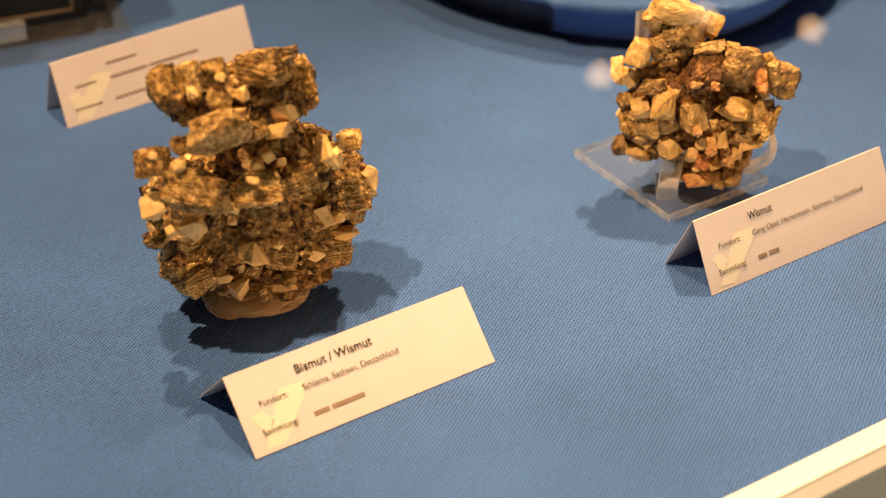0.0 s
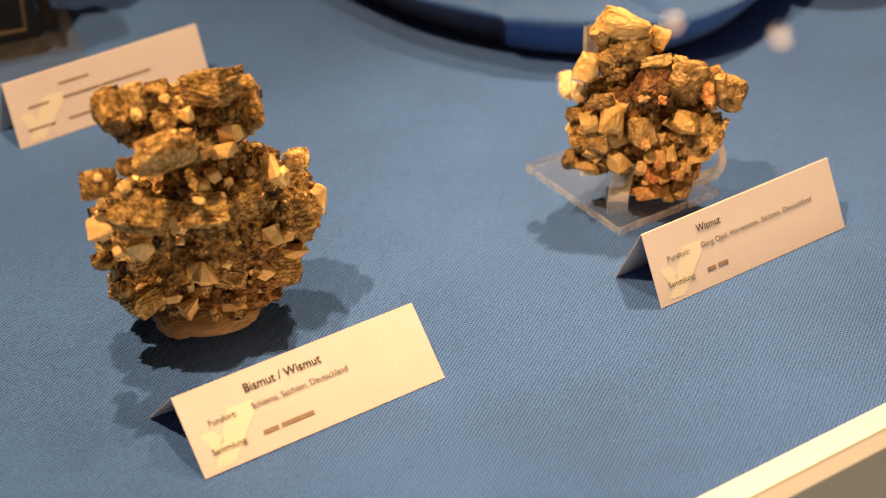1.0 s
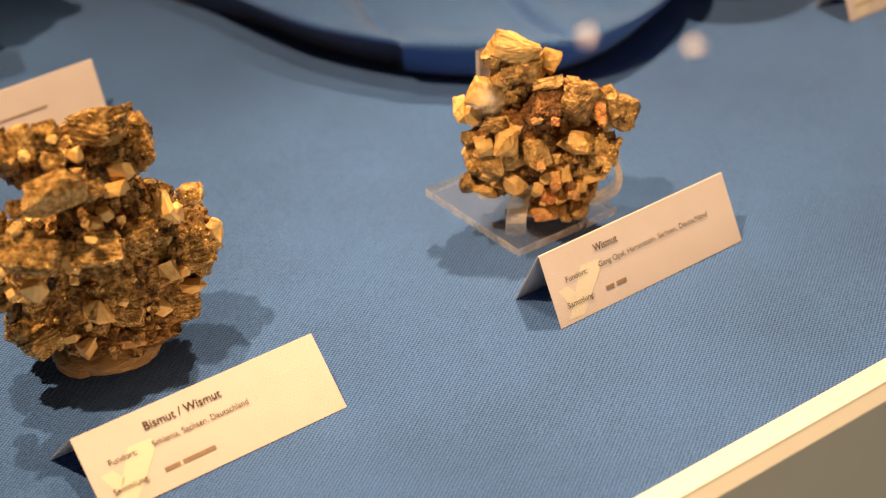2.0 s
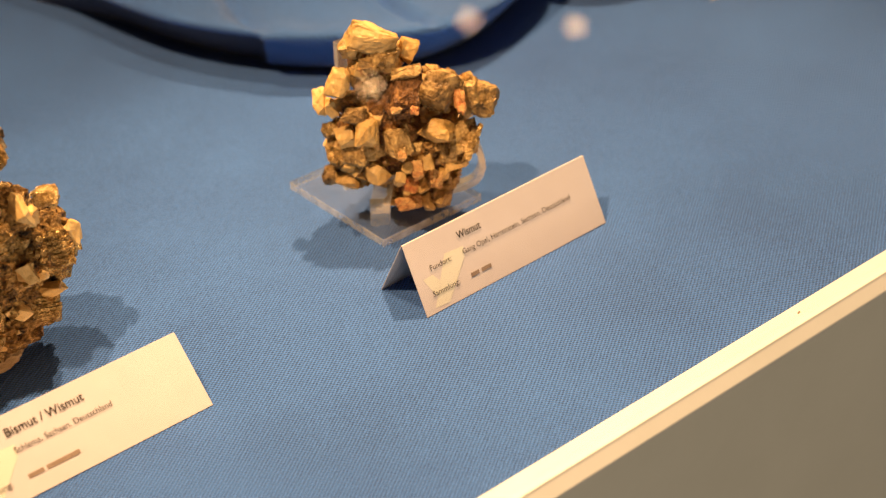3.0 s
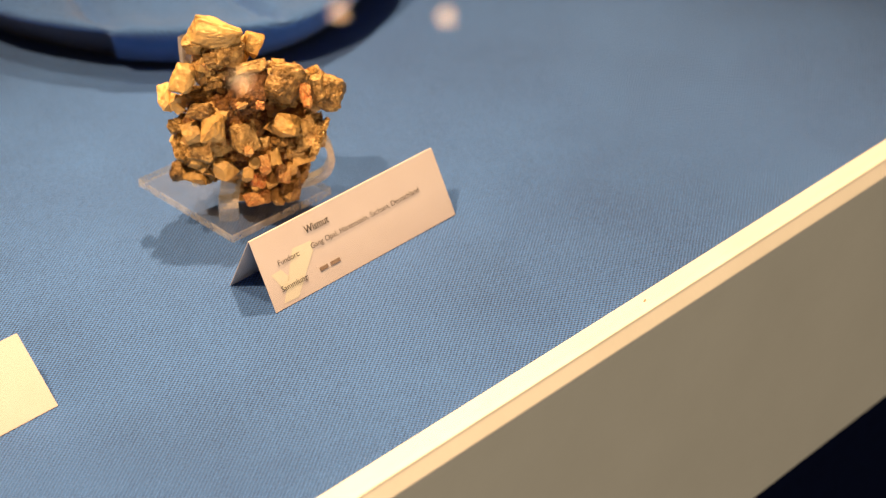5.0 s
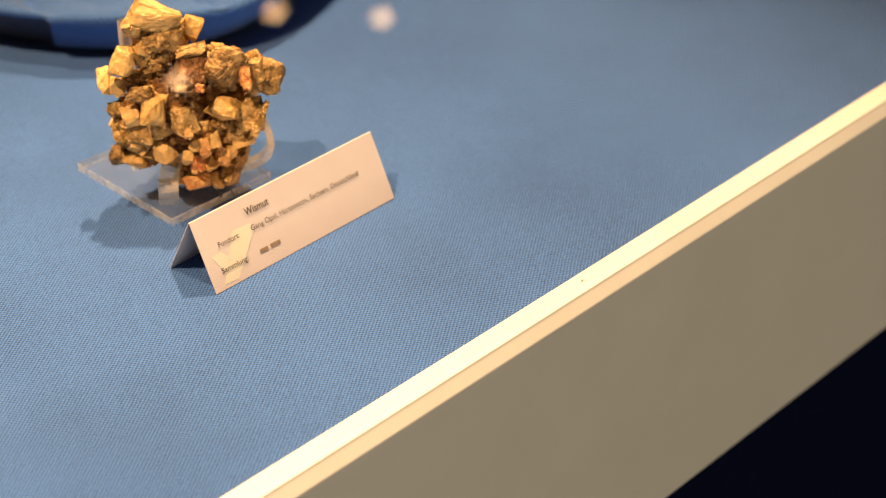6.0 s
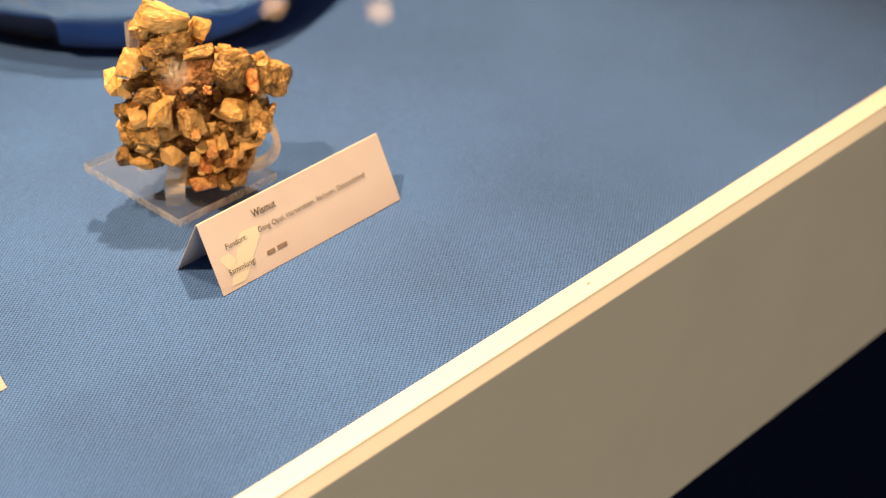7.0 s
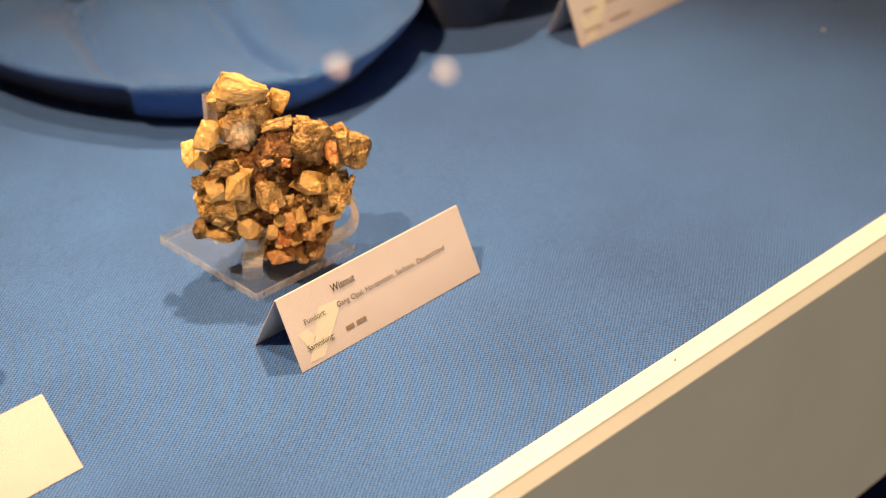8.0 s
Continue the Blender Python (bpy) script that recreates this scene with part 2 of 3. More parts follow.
rail_profile("trim", [(0.3585, -0.004), (0.3585, 0.0030), (0.3476, 0.0032), (0.3473, 0.0024), (0.3436, -0.0030), (0.3440, -0.0045)], -0.75, 1.45, WHITE,
             "white lacquered front rail of the display case")
structure("wall_case_front", (-0.75, 0.3455, -0.148), (1.45, 0.3520, -0.0045), PANEL, "plain grey front panel below the white rail", CASE)
structure("wall_case_plinth", (-0.75, 0.40, -0.95), (1.45, 1.71, -0.148), DARK, "dark recessed base of the display case", CASE)
structure("floor", (-3, -3, -1.0), (3.2, 3.2, -0.95), DARK, "dark navy carpet of the hall")
structure("ceiling", (-3, -3, 2.2), (3.2, 3.2, 2.25), WALL, "plain hall ceiling")
structure("wall_north", (-3, 3.2, -0.95), (3.2, 3.3, 2.2), WALL, "plain painted hall wall")
structure("wall_south", (-3, -3.1, -0.95), (3.2, -3, 2.2), WALL, "plain painted hall wall")
structure("wall_east", (3.2, -3, -0.95), (3.3, 3.2, 2.2), WALL, "plain painted hall wall")
structure("wall_west", (-3.1, -3, -0.95), (-3, 3.2, 2.2), WALL, "plain painted hall wall")
bm = bmesh.new()
bmesh.ops.create_icosphere(bm, subdivisions=2, radius=1.0, matrix=pose(0.5401, 0.3535, 0.0032, 0, 0, 20) @ Matrix.Diagonal((0.0012, 0.0005, 0.0002, 1)))
part("chip", bm, FAINT_INK, bpy.data.objects["trim"], "small dark chip in the lacquer")
bm = bmesh.new()
bmesh.ops.create_icosphere(bm, subdivisions=1, radius=0.0012, matrix=Matrix.Diagonal((1, 0.7, 0.5, 1)))
crumb = new("crumb", mesh("crumb", bm, WHITE))
crumb.location = (0.4370, 0.8823, 0.0006)
tagged(crumb, "tiny white crumb lying on the blue cloth", "crumb")
pane = structure("window_1", (-0.75, 0.3497, 0.0036), (1.45, 0.3527, 0.60), PANE, "clear front glass of the display case", CASE)
pane.visible_shadow = False

for eye, target, watts, cone in SPOTS:
    fixture = thing("spotlight", pose(eye[0], eye[1], eye[2] + 0.04), "small black halogen spotlight hanging on a thin stem", "spotlight", "ceiling spotlights")
    bm = bmesh.new()
    bmesh.ops.create_cone(bm, cap_ends=True, segments=24, radius1=0.022, radius2=0.018, depth=0.008, matrix=pose(0, 0, -0.004))
    part("cap", bm, METAL, fixture)
    bm = bmesh.new()
    bmesh.ops.create_cone(bm, cap_ends=False, segments=24, radius1=0.026, radius2=0.019, depth=0.026, matrix=pose(0, 0, -0.0215))
    part("reflector", bm, METAL, fixture)
    bm = bmesh.new()
    bmesh.ops.create_cone(bm, cap_ends=True, segments=10, radius1=0.004, radius2=0.004, depth=2.198 - eye[2] - 0.04, matrix=pose(0, 0, (2.198 - eye[2] - 0.04) / 2 + 0.0004))
    part("stem", bm, METAL, fixture)

# added unseen globes; their mirror images make the light discs in the glass
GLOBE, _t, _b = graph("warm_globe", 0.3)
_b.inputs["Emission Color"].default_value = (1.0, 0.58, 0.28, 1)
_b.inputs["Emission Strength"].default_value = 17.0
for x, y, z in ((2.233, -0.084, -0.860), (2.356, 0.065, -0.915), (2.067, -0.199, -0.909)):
    low = thing("floor_lamp", pose(x, y, -0.95), "added warm globe on a short black post, mirrored in the front glass", "floor lamp", "hall floor lamps")
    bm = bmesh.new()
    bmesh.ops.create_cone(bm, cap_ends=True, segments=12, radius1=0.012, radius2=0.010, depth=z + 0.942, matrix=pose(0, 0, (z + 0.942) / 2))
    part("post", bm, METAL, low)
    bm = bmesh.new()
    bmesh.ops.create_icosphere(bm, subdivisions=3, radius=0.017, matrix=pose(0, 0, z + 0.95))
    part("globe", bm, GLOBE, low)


# ---- draped plinths at the back ----
def curve_round(points, steps=10):
    """A closed smooth line through the points."""
    out = []
    n = len(points)
    for i in range(n):
        p0, p1, p2, p3 = (Vector(points[(i + k) % n]) for k in (-1, 0, 1, 2))
        for s in range(steps):
            u = s / steps
            out.append(0.5 * (2 * p1 + (p2 - p0) * u + (2 * p0 - 5 * p1 + 4 * p2 - p3) * u * u + (3 * p1 - p0 - 3 * p2 + p3) * u ** 3))
    return out


def plinth(name, outline, height, inset, label, seed, flap=None, material=BLUE_DRAPE):
    """A low block under hanging cloth: creased top, rolled rim, wall that runs in towards its foot, with folds."""
    ring = curve_round(outline, 16)
    middle = sum(ring, Vector((0, 0))) / len(ring)
    rows = [(0.0, -inset, 0.0), (0.1, -inset * 0.93, 0.2), (0.3, -inset * 0.72, 0.6), (0.55, -inset * 0.42, 1.0), (0.80, -inset * 0.12, 0.8), (0.93, 0.0, 0.5), (1.0, -0.003, 0.4),
            (1.03, -0.008, 0.6)] + [(1.03, -0.008 - 0.0065 * k, 1.0) for k in range(1, 16)]
    bm = bmesh.new()
    loops = []
    for h, grow, fold in rows:
        loop = []
        for k, p in enumerate(ring):
            away = (p - middle).normalized()
            wob = noise.noise(Vector((p.x * 24, p.y * 24, h * 1.3 + seed)))
            out = grow + 0.004 * fold * wob
            if flap and p.x > flap and p.y < middle.y and 0.05 < h < 0.95:
                out += 0.007 * min(1.0, (p.x - flap) / 0.002) * (1 - max(0.0, h - 0.5) * 1.4)
            q = p + away * out
            z = height * h
            if h > 0.97:
                crease = abs(noise.noise(Vector((q.x * 13 + q.y * 5, q.y * 9 - q.x * 4, seed))))
                z += fold * (0.014 * noise.noise(Vector((q.x * 9, q.y * 9, seed + 3))) + 0.006 * noise.noise(Vector((q.x * 38, q.y * 21, seed))) - 0.008 * max(0.0, 0.13 - crease) / 0.13)
            loop.append(bm.verts.new((q.x, q.y, max(z, 0.0))))
        loops.append(loop)
    n = len(ring)
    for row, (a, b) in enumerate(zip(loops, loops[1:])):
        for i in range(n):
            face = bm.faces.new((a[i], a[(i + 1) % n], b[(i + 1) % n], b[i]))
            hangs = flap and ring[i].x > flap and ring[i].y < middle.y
            # shade below the rim and at the foot, painted with the dark cloth
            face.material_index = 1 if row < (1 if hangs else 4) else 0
    bm.faces.new(loops[-1])
    base = thing(name, pose(0, 0, 0), label, "plinth", "draped plinths")
    part("drape", bm, material, base, smooth=True).data.materials.append(NIGHT_AND_SHADE_DRAPE)
    return base


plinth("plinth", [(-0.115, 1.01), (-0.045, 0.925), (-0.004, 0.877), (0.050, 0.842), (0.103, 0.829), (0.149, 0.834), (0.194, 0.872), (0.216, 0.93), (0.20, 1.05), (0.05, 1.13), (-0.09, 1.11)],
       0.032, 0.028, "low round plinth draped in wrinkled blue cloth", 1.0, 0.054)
plinth("plinth", [(0.212, 0.925), (0.240, 0.906), (0.272, 0.912), (0.290, 0.94), (0.287, 1.02), (0.25, 1.06), (0.216, 1.0)], 0.060, 0.024,
       "small plinth draped in very dark blue velvet", 4.0, None, NIGHT_AND_SHADE_DRAPE)


# ---- name cards ----
LONG, SLANT = 0.105, 0.0316


def lettering(name, words, x, y, width, cap, parent, bold=0.0):
    """Words in the built-in font, from x over width, standing on y, with capitals of height cap."""
    data = bpy.data.curves.new(name, "FONT")
    data.body, data.size, data.offset = words, 1.0, bold
    temp = new(name, data)
    bpy.context.view_layer.update()
    me = bpy.data.meshes.new_from_object(temp.evaluated_get(bpy.context.evaluated_depsgraph_get()))
    bpy.data.objects.remove(temp)
    xs = [v.co.x for v in me.vertices]
    low, span = min(xs), max(xs) - min(xs)
    for v in me.vertices:
        v.co = Vector((x + (v.co.x - low) / span * width, y + v.co.y / 0.69 * cap, 0.0))
    me.materials.clear()
    me.materials.append(INK)
    ob = new(name, me)
    ob.parent = parent
    ob.location = (0, 0, 0.0007)
    return ob


def bar(x, y, width, cap, parent, ink=INK):
    bm = bmesh.new()
    box(bm, (x, y, 0.00042), (x + width, y + cap, 0.00052))
    return part("print_bar", bm, ink, parent)


def polygon(name, points, material, parent, label=""):
    bm = bmesh.new()
    bm.faces.new([bm.verts.new((x, y, 0.00042)) for x, y in points])
    return part(name, bm, material, parent, label)


def card(x, y, turn, depth, label, title="", place=""):
    """A folded tent card of two leaves; the print lies on the front one."""
    high = math.sqrt(SLANT ** 2 - depth ** 2 / 4)
    base = thing("name_card", pose(x, y, 0, 0, 0, turn), label, "name card", "name cards")
    lean = math.degrees(math.atan2(high, depth / 2))
    leaves = []
    for name, m in (("front_leaf", pose(0, 0, 0, lean)), ("back_leaf", pose(LONG, depth, 0, lean, 0, 180))):
        bm = bmesh.new()
        nx, ny = 14, 6
        rows = {}
        for side in (0, 1):
            for j in range(ny + 1):
                for i in range(nx + 1):
                    u, v = i / nx, j / ny
                    bow = 0.00025 * math.sin(u * 3.1) * math.sin(v * 3.1)
                    rows[side, i, j] = bm.verts.new((u * LONG, v * SLANT, 0.00034 * side - bow * 0.3))
        for side in (0, 1):
            for j in range(ny):
                for i in range(nx):
                    bm.faces.new([rows[side, i + a, j + b] for a, b in ((0, 0), (1, 0), (1, 1), (0, 1))])
        rim = [(i, 0) for i in range(nx)] + [(nx, j) for j in range(ny)] + [(i, ny) for i in range(nx, 0, -1)] + [(0, j) for j in range(ny, 0, -1)]
        for k, a in enumerate(rim):
            b = rim[(k + 1) % len(rim)]
            bm.faces.new((rows[0, a[0], a[1]], rows[0, b[0], b[1]], rows[1, b[0], b[1]], rows[1, a[0], a[1]]))
        leaf = part(name, bm, PAPER, base)
        leaf.matrix_basis = m
        leaves.append(leaf)
    front = leaves[0]

    def mm(a, b):
        return a * LONG, (1 - b) * SLANT
    polygon("emblem", [mm(0.175, 0.34), mm(0.271, 0.36), mm(0.262, 0.50), mm(0.1235, 0.955), mm(0.05, 0.94)], EMBLEM, front, "pale yellow printed emblem")
    polygon("emblem", [mm(0.0386, 0.53), mm(0.09, 0.52), mm(0.118, 0.66), mm(0.075, 0.80)], EMBLEM, front, "pale yellow printed emblem")
    row1, row2, row3 = SLANT * 0.75, SLANT * 0.535, SLANT * 0.205
    if title:
        lettering("title", title, 0.0270, row1, 0.0022 * len(title), 0.0032, front, 0.012)
        lettering("print_line", "Fundort:", 0.0091, row2, 0.0115, 0.0023, front)
        lettering("print_line", place, 0.0272, row2, 0.00143 * len(place), 0.0023, front)
        lettering("print_line", "Sammlung:", 0.0062, row3, 0.0145, 0.0023, front)
        bar(0.0275, row3, 0.0045 if len(title) < 9 else 0.0065, 0.0017, front, FAINT_INK)
        bar(0.0334 if len(title) < 9 else 0.0352, row3, 0.0055 if len(title) < 9 else 0.0140, 0.0017, front, FAINT_INK)
    else:
        bar(0.0270, row1, 0.016, 0.0010, front, FAINT_INK)
        bar(0.0091, row2, 0.011, 0.0010, front, FAINT_INK)
        bar(0.0272, row2, 0.020, 0.0010, front, FAINT_INK)
        bar(0.0482, row2, 0.027, 0.0010, front, FAINT_INK)
        bar(0.0062, row3, 0.014, 0.0010, front, FAINT_INK)
        bar(0.0272, row3, 0.018, 0.0010, front, FAINT_INK)
    return base


card(-0.0684, 0.5200, 33.2, 0.0441, "white folded card printed Bismut / Wismut before the dark specimen", "Bismut / Wismut", "Schlema, Sachsen, Deutschland")
card(0.1088, 0.6207, 33.9, 0.0288, "white folded card printed Wismut beside the acrylic stand", "Wismut", "Gang Opal, Hartenstein, Sachsen, Deutschland")
card(-0.1767, 0.7680, 35.5, 0.0225, "white folded card with small print behind the dark specimen")
card(0.3004, 0.8913, 33.5, 0.0245, "white folded card with small print beside the draped plinth")


# ---- acrylic stands ----
def strip(points, width, thick, side):
    """A bent strip of sheet: a line of points given a width along side and a thickness."""
    bm = bmesh.new()
    pts = [Vector(p) for p in points]
    fine = []
    for i in range(len(pts) - 1):
        p0, p1, p2, p3 = pts[max(i - 1, 0)], pts[i], pts[i + 1], pts[min(i + 2, len(pts) - 1)]
        for s in range(6):
            u = s / 6
            fine.append(0.5 * (2 * p1 + (p2 - p0) * u + (2 * p0 - 5 * p1 + 4 * p2 - p3) * u * u + (3 * p1 - p0 - 3 * p2 + p3) * u ** 3))
    fine.append(pts[-1])
    side = Vector(side).normalized()
    rings = []
    for i, p in enumerate(fine):
        way = (fine[min(i + 1, len(fine) - 1)] - fine[max(i - 1, 0)]).normalized()
        up = side.cross(way).normalized()
        rings.append([bm.verts.new(p + side * a * width / 2 + up * b * thick / 2) for a, b in ((-1, -1), (1, -1), (1, 1), (-1, 1))])
    for a, b in zip(rings, rings[1:]):
        for i in range(4):
            bm.faces.new((a[i], a[(i + 1) % 4], b[(i + 1) % 4], b[i])).material_index = i % 2
    bm.faces.new(rings[0]).material_index = 1
    bm.faces.new(rings[-1]).material_index = 1
    return bm


stand = thing("display_stand", pose(0.0972, 0.6765, 0, 0, 0, 32.5), "clear acrylic display stand with curved arms on blue cloth", "display stand")
part("base_plate", box(bmesh.new(), (0, 0, 0.0002), (0.057, 0.0685, 0.0045), 0.0006), ACRYLIC_FACE, stand)
part("back_post", box(bmesh.new(), (0.0135, 0.043, 0.0046), (0.0195, 0.046, 0.079), 0.0005), ACRYLIC_FACE, stand)
part("arm", strip([(0.017, 0.024, 0.0064), (0.0075, 0.011, 0.0064), (0.0040, 0.0065, 0.0095), (0.0040, 0.0060, 0.017), (0.0075, 0.0080, 0.0240), (0.0120, 0.0110, 0.0262)],
                  0.0085, 0.0028, (1, -0.7, 0)), ACRYLIC_BEND, stand)
part("arm", strip([(0.033, 0.026, 0.0064), (0.046, 0.012, 0.0066), (0.0555, 0.0045, 0.010), (0.0590, 0.0020, 0.017), (0.0585, 0.0030, 0.025), (0.0555, 0.0050, 0.0285)],
                  0.0065, 0.0028, (0.7, 1, 0)), ACRYLIC_BEND, stand)


def cut_edges(ob):
    """The narrow sides of sheet get the cut's painted brightness; the wide faces stay clear."""
    ob.data.materials.clear()
    ob.data.materials.append(ACRYLIC_FACE), ob.data.materials.append(ACRYLIC_EDGE)
    for p in ob.data.polygons:
        p.material_index = 0 if abs(p.normal.z) > 0.8 else 1


far = thing("display_stand", pose(-0.215, 0.832, 0, 0, 0, 20), "clear acrylic block stand on blue cloth", "display stand")
part("base_plate", box(bmesh.new(), (-0.035, 0, 0.0002), (0.062, 0.060, 0.012), 0.001), ACRYLIC_FACE, far)
part("lip", box(bmesh.new(), (-0.030, 0.002, 0.0122), (0.010, 0.008, 0.022), 0.001), ACRYLIC_BEND, far)


for ob in stand.children:
    if ob.name.startswith("arm"):
        ob.data.materials.append(ACRYLIC_GLINT)
        ob.visible_shadow = False
    else:
        cut_edges(ob)
        ob.visible_shadow = False

# ---- minerals ----
def chunk(w, h, d, rough, cuts, seed, style="worn"):
    """A broken crystal block with cut facets. worn: chipped and grainy; plates: stacked growth plates; facet: clean broken faces."""
    rng = random.Random(seed)
    bm = bmesh.new()
    low = {"plates": 0.48, "facet": 0.30, "worn": 0.48}[style]
    for sx in (-1, 1):
        for sy in (-1, 1):
            for sz in (-1, 1):
                bm.verts.new((sx * rng.uniform(low, 1.0), sy * rng.uniform(low, 1.0), sz * rng.uniform(low, 1.0)))
    for _ in range({"worn": 11, "plates": 16, "facet": 6}[style]):
        p = Vector([rng.gauss(0, 1) for _ in range(3)])
        p /= sum(abs(c) ** 3.0 for c in p) ** (1 / 3.0)
        bm.verts.new(p * rng.uniform(0.92, 1.14))
    hull = bmesh.ops.convex_hull(bm, input=bm.verts)
    bmesh.ops.delete(bm, geom=[v for v in hull["geom_interior"] if isinstance(v, bmesh.types.BMVert)], context="VERTS")
    bmesh.ops.dissolve_limit(bm, angle_limit=radians(11), verts=bm.verts, edges=bm.edges)
    if style == "facet":
        bmesh.ops.bevel(bm, geom=bm.edges[:], offset=0.035, segments=1, affect="EDGES", profile=0.5)
    bmesh.ops.triangulate(bm, faces=bm.faces)
    for _ in range(cuts):
        bmesh.ops.subdivide_edges(bm, edges=bm.edges, cuts=1, use_grid_fill=True)
    bm.normal_update()
    off = Vector((seed * 3.7, seed * 1.9, seed * 0.7))
    tilt = Vector((rng.uniform(-0.35, 0.35), 1.0, rng.uniform(-0.35, 0.35))).normalized()
    moves = []
    for v in bm.verts:
        p = v.co
        ridge = noise.noise(p * 1.6 + off) + 0.5 * noise.noise(p * 4.2 + off) + 0.3 * noise.noise(p * 9 + off)
        if style == "plates":
            layer = p.dot(tilt) * 4.2 + 0.55 * noise.noise(p * 1.5 + off) + 0.25 * noise.noise(p * 4 + off)
            saw = layer - math.floor(layer)
            fine = layer * 3.1 + 0.4 * noise.noise(p * 3 + off)
            step = 0.9 * (saw - 0.5) + 0.35 * (fine - math.floor(fine) - 0.5) + 1.1 * noise.noise(Vector((0, math.floor(layer) * 1.7, 0)) + p * 0.7 + off)
            moves.append(v.normal * rough * (0.7 * ridge + step))
        else:
            step = 0.35 * round(2.2 * noise.noise(Vector((p.x * 0.8, p.y * 0.8, p.z * 3.4)) + off))
            moves.append(v.normal * rough * (ridge + step))
    for v, m in zip(bm.verts, moves):
        v.co += m
        v.co = Vector((v.co.x * w / 2, v.co.y * h / 2, v.co.z * d / 2))
    return bm


MM = 0.001
counter = [10]


def crystal(parent, kind, place, size, turn, name):
    counter[0] += 1
    rough = {"D": 0.085, "B": 0.26, "P": 0.08, "Y": 0.08, "G": 0.11, "R": 0.16, "C": 0.20}[kind]
    style = {"D": "plates", "P": "facet", "Y": "facet"}.get(kind, "worn")
    big = max(size)
    cuts = (5 if big > 11 else 4 if big > 7 else 3) if kind == "D" else (2 if style == "facet" and big < 12 else 3 if style == "facet" or big < 9 else 4)
    bm = chunk(size[0] * MM, size[1] * MM, size[2] * MM, rough, cuts, counter[0], style)
    ob = part(name, bm, ORES[kind], parent)
    ob.matrix_basis = pose(place[0] * MM, place[1] * MM, place[2] * MM, *turn)
    return ob


def matrix_mass(parent, blobs, material, seed, amount=0.16):
    """The mass that carries the crystals: lumps with a broken, pitted surface."""
    bm = bmesh.new()
    for k, (x, y, z, rx, ry, rz) in enumerate(blobs):
        made = bmesh.ops.create_icosphere(bm, subdivisions=5, radius=1.0)["verts"]
        off = Vector((seed + k * 5.3, k * 2.1, seed * 0.5))
        for v in made:
            p = v.co.copy()
            cell = noise.voronoi(p * 2.6 + off)[0][0]
            fine = noise.voronoi(p * 6.5 + off)[0][0]
            r = 1 + amount * (1.1 * noise.noise(p * 1.4 + off) + 0.9 * (0.45 - cell) + 0.6 * (0.35 - fine) + 0.35 * noise.noise(p * 11 + off))
            v.co = Vector((x + p.x * rx * r, y + p.y * ry * r, max(z + p.z * rz * r, 0.3))) * MM
    return part("matrix", bm, material, parent)


def crust(parent, blobs, count, material, name, sizes, seed, low=8.0):
    """Small broken crystals all over the mass."""
    rng = random.Random(seed)
    verts, faces = [], []
    made = 0
    while made < count:
        x, y, z, rx, ry, rz = rng.choice(blobs)
        way = Vector((rng.gauss(0, 1), rng.gauss(0, 1), rng.gauss(0, 1))).normalized()
        p = Vector((x + way.x * rx, y + way.y * ry, z + way.z * rz))
        if p.z < low or sum(((p.x - b[0]) / b[3]) ** 2 + ((p.y - b[1]) / b[4]) ** 2 + ((p.z - b[2]) / b[5]) ** 2 < 0.8 for b in blobs):
            continue
        s = rng.uniform(*sizes) * (1.6 if rng.random() < 0.12 else 1.0)
        turn = Euler([rng.uniform(0, 6.3) for _ in range(3)]).to_matrix()
        bm = bmesh.new()
        for sx in (-1, 1):
            for sy in (-1, 1):
                for sz in (-1, 1):
                    bm.verts.new((sx * rng.uniform(0.5, 1), sy * rng.uniform(0.5, 1), sz * rng.uniform(0.6, 1.25)))
        for _ in range(4):
            bm.verts.new([rng.uniform(-1.15, 1.15) for _ in range(3)])
        bmesh.ops.convex_hull(bm, input=bm.verts)
        loose = [v for v in bm.verts if not v.link_faces]
        bmesh.ops.delete(bm, geom=loose, context="VERTS")
        bm.verts.index_update()
        start = len(verts)
        verts += [tuple((p + turn @ v.co * s * 0.5) * MM) for v in bm.verts]
        faces += [tuple(start + v.index for v in f.verts) for f in bm.faces]
        bm.free()
        made += 1
    me = bpy.data.meshes.new(name)
    me.from_pydata(verts, [], faces)
    me.materials.append(material)
    ob = new(name, me)
    ob.parent = parent
    return tagged(ob, kind="stuff")


# the large dark specimen
dark_rock = thing("mineral_specimen", pose(-0.078, 0.632, 0), "dark bronze mineral cluster with cream crystals on beige putty", "mineral")
MASS_1 = [(4, -7, 41, 33, 25, 26), (-22, -19, 52, 15, 14, 18), (34, 2, 45, 15, 14, 17), (8, -10, 71, 16, 14, 15), (22, -1, 61, 14, 13, 13),
          (4, -15, 97, 15, 12, 11), (-16, -28, 103, 8, 7, 8), (19, -9, 97, 10, 10, 12), (4, -8, 21, 30, 22, 15), (-17, -20, 28, 15, 12, 13)]
matrix_mass(dark_rock, MASS_1, BROWN_ORE, 3.0, 0.22)
matrix_mass(dark_rock, [(2, -11, 5, 21, 17, 6), (-7, -17, 4, 11, 10, 4.5), (12, -6, 4, 12, 12, 5)], PUTTY, 8.0, 0.08).name = "putty_foot"
crust(dark_rock, MASS_1, 600, DARK_ORE, "dark_crust", (1.3, 4.8), 1, 9.0)
crust(dark_rock, MASS_1, 160, PALE_ORE, "pale_crust", (1.2, 3.6), 2, 12.0)
crust(dark_rock, MASS_1, 500, BROWN_ORE, "brown_crust", (1.4, 4.6), 5, 8.5)


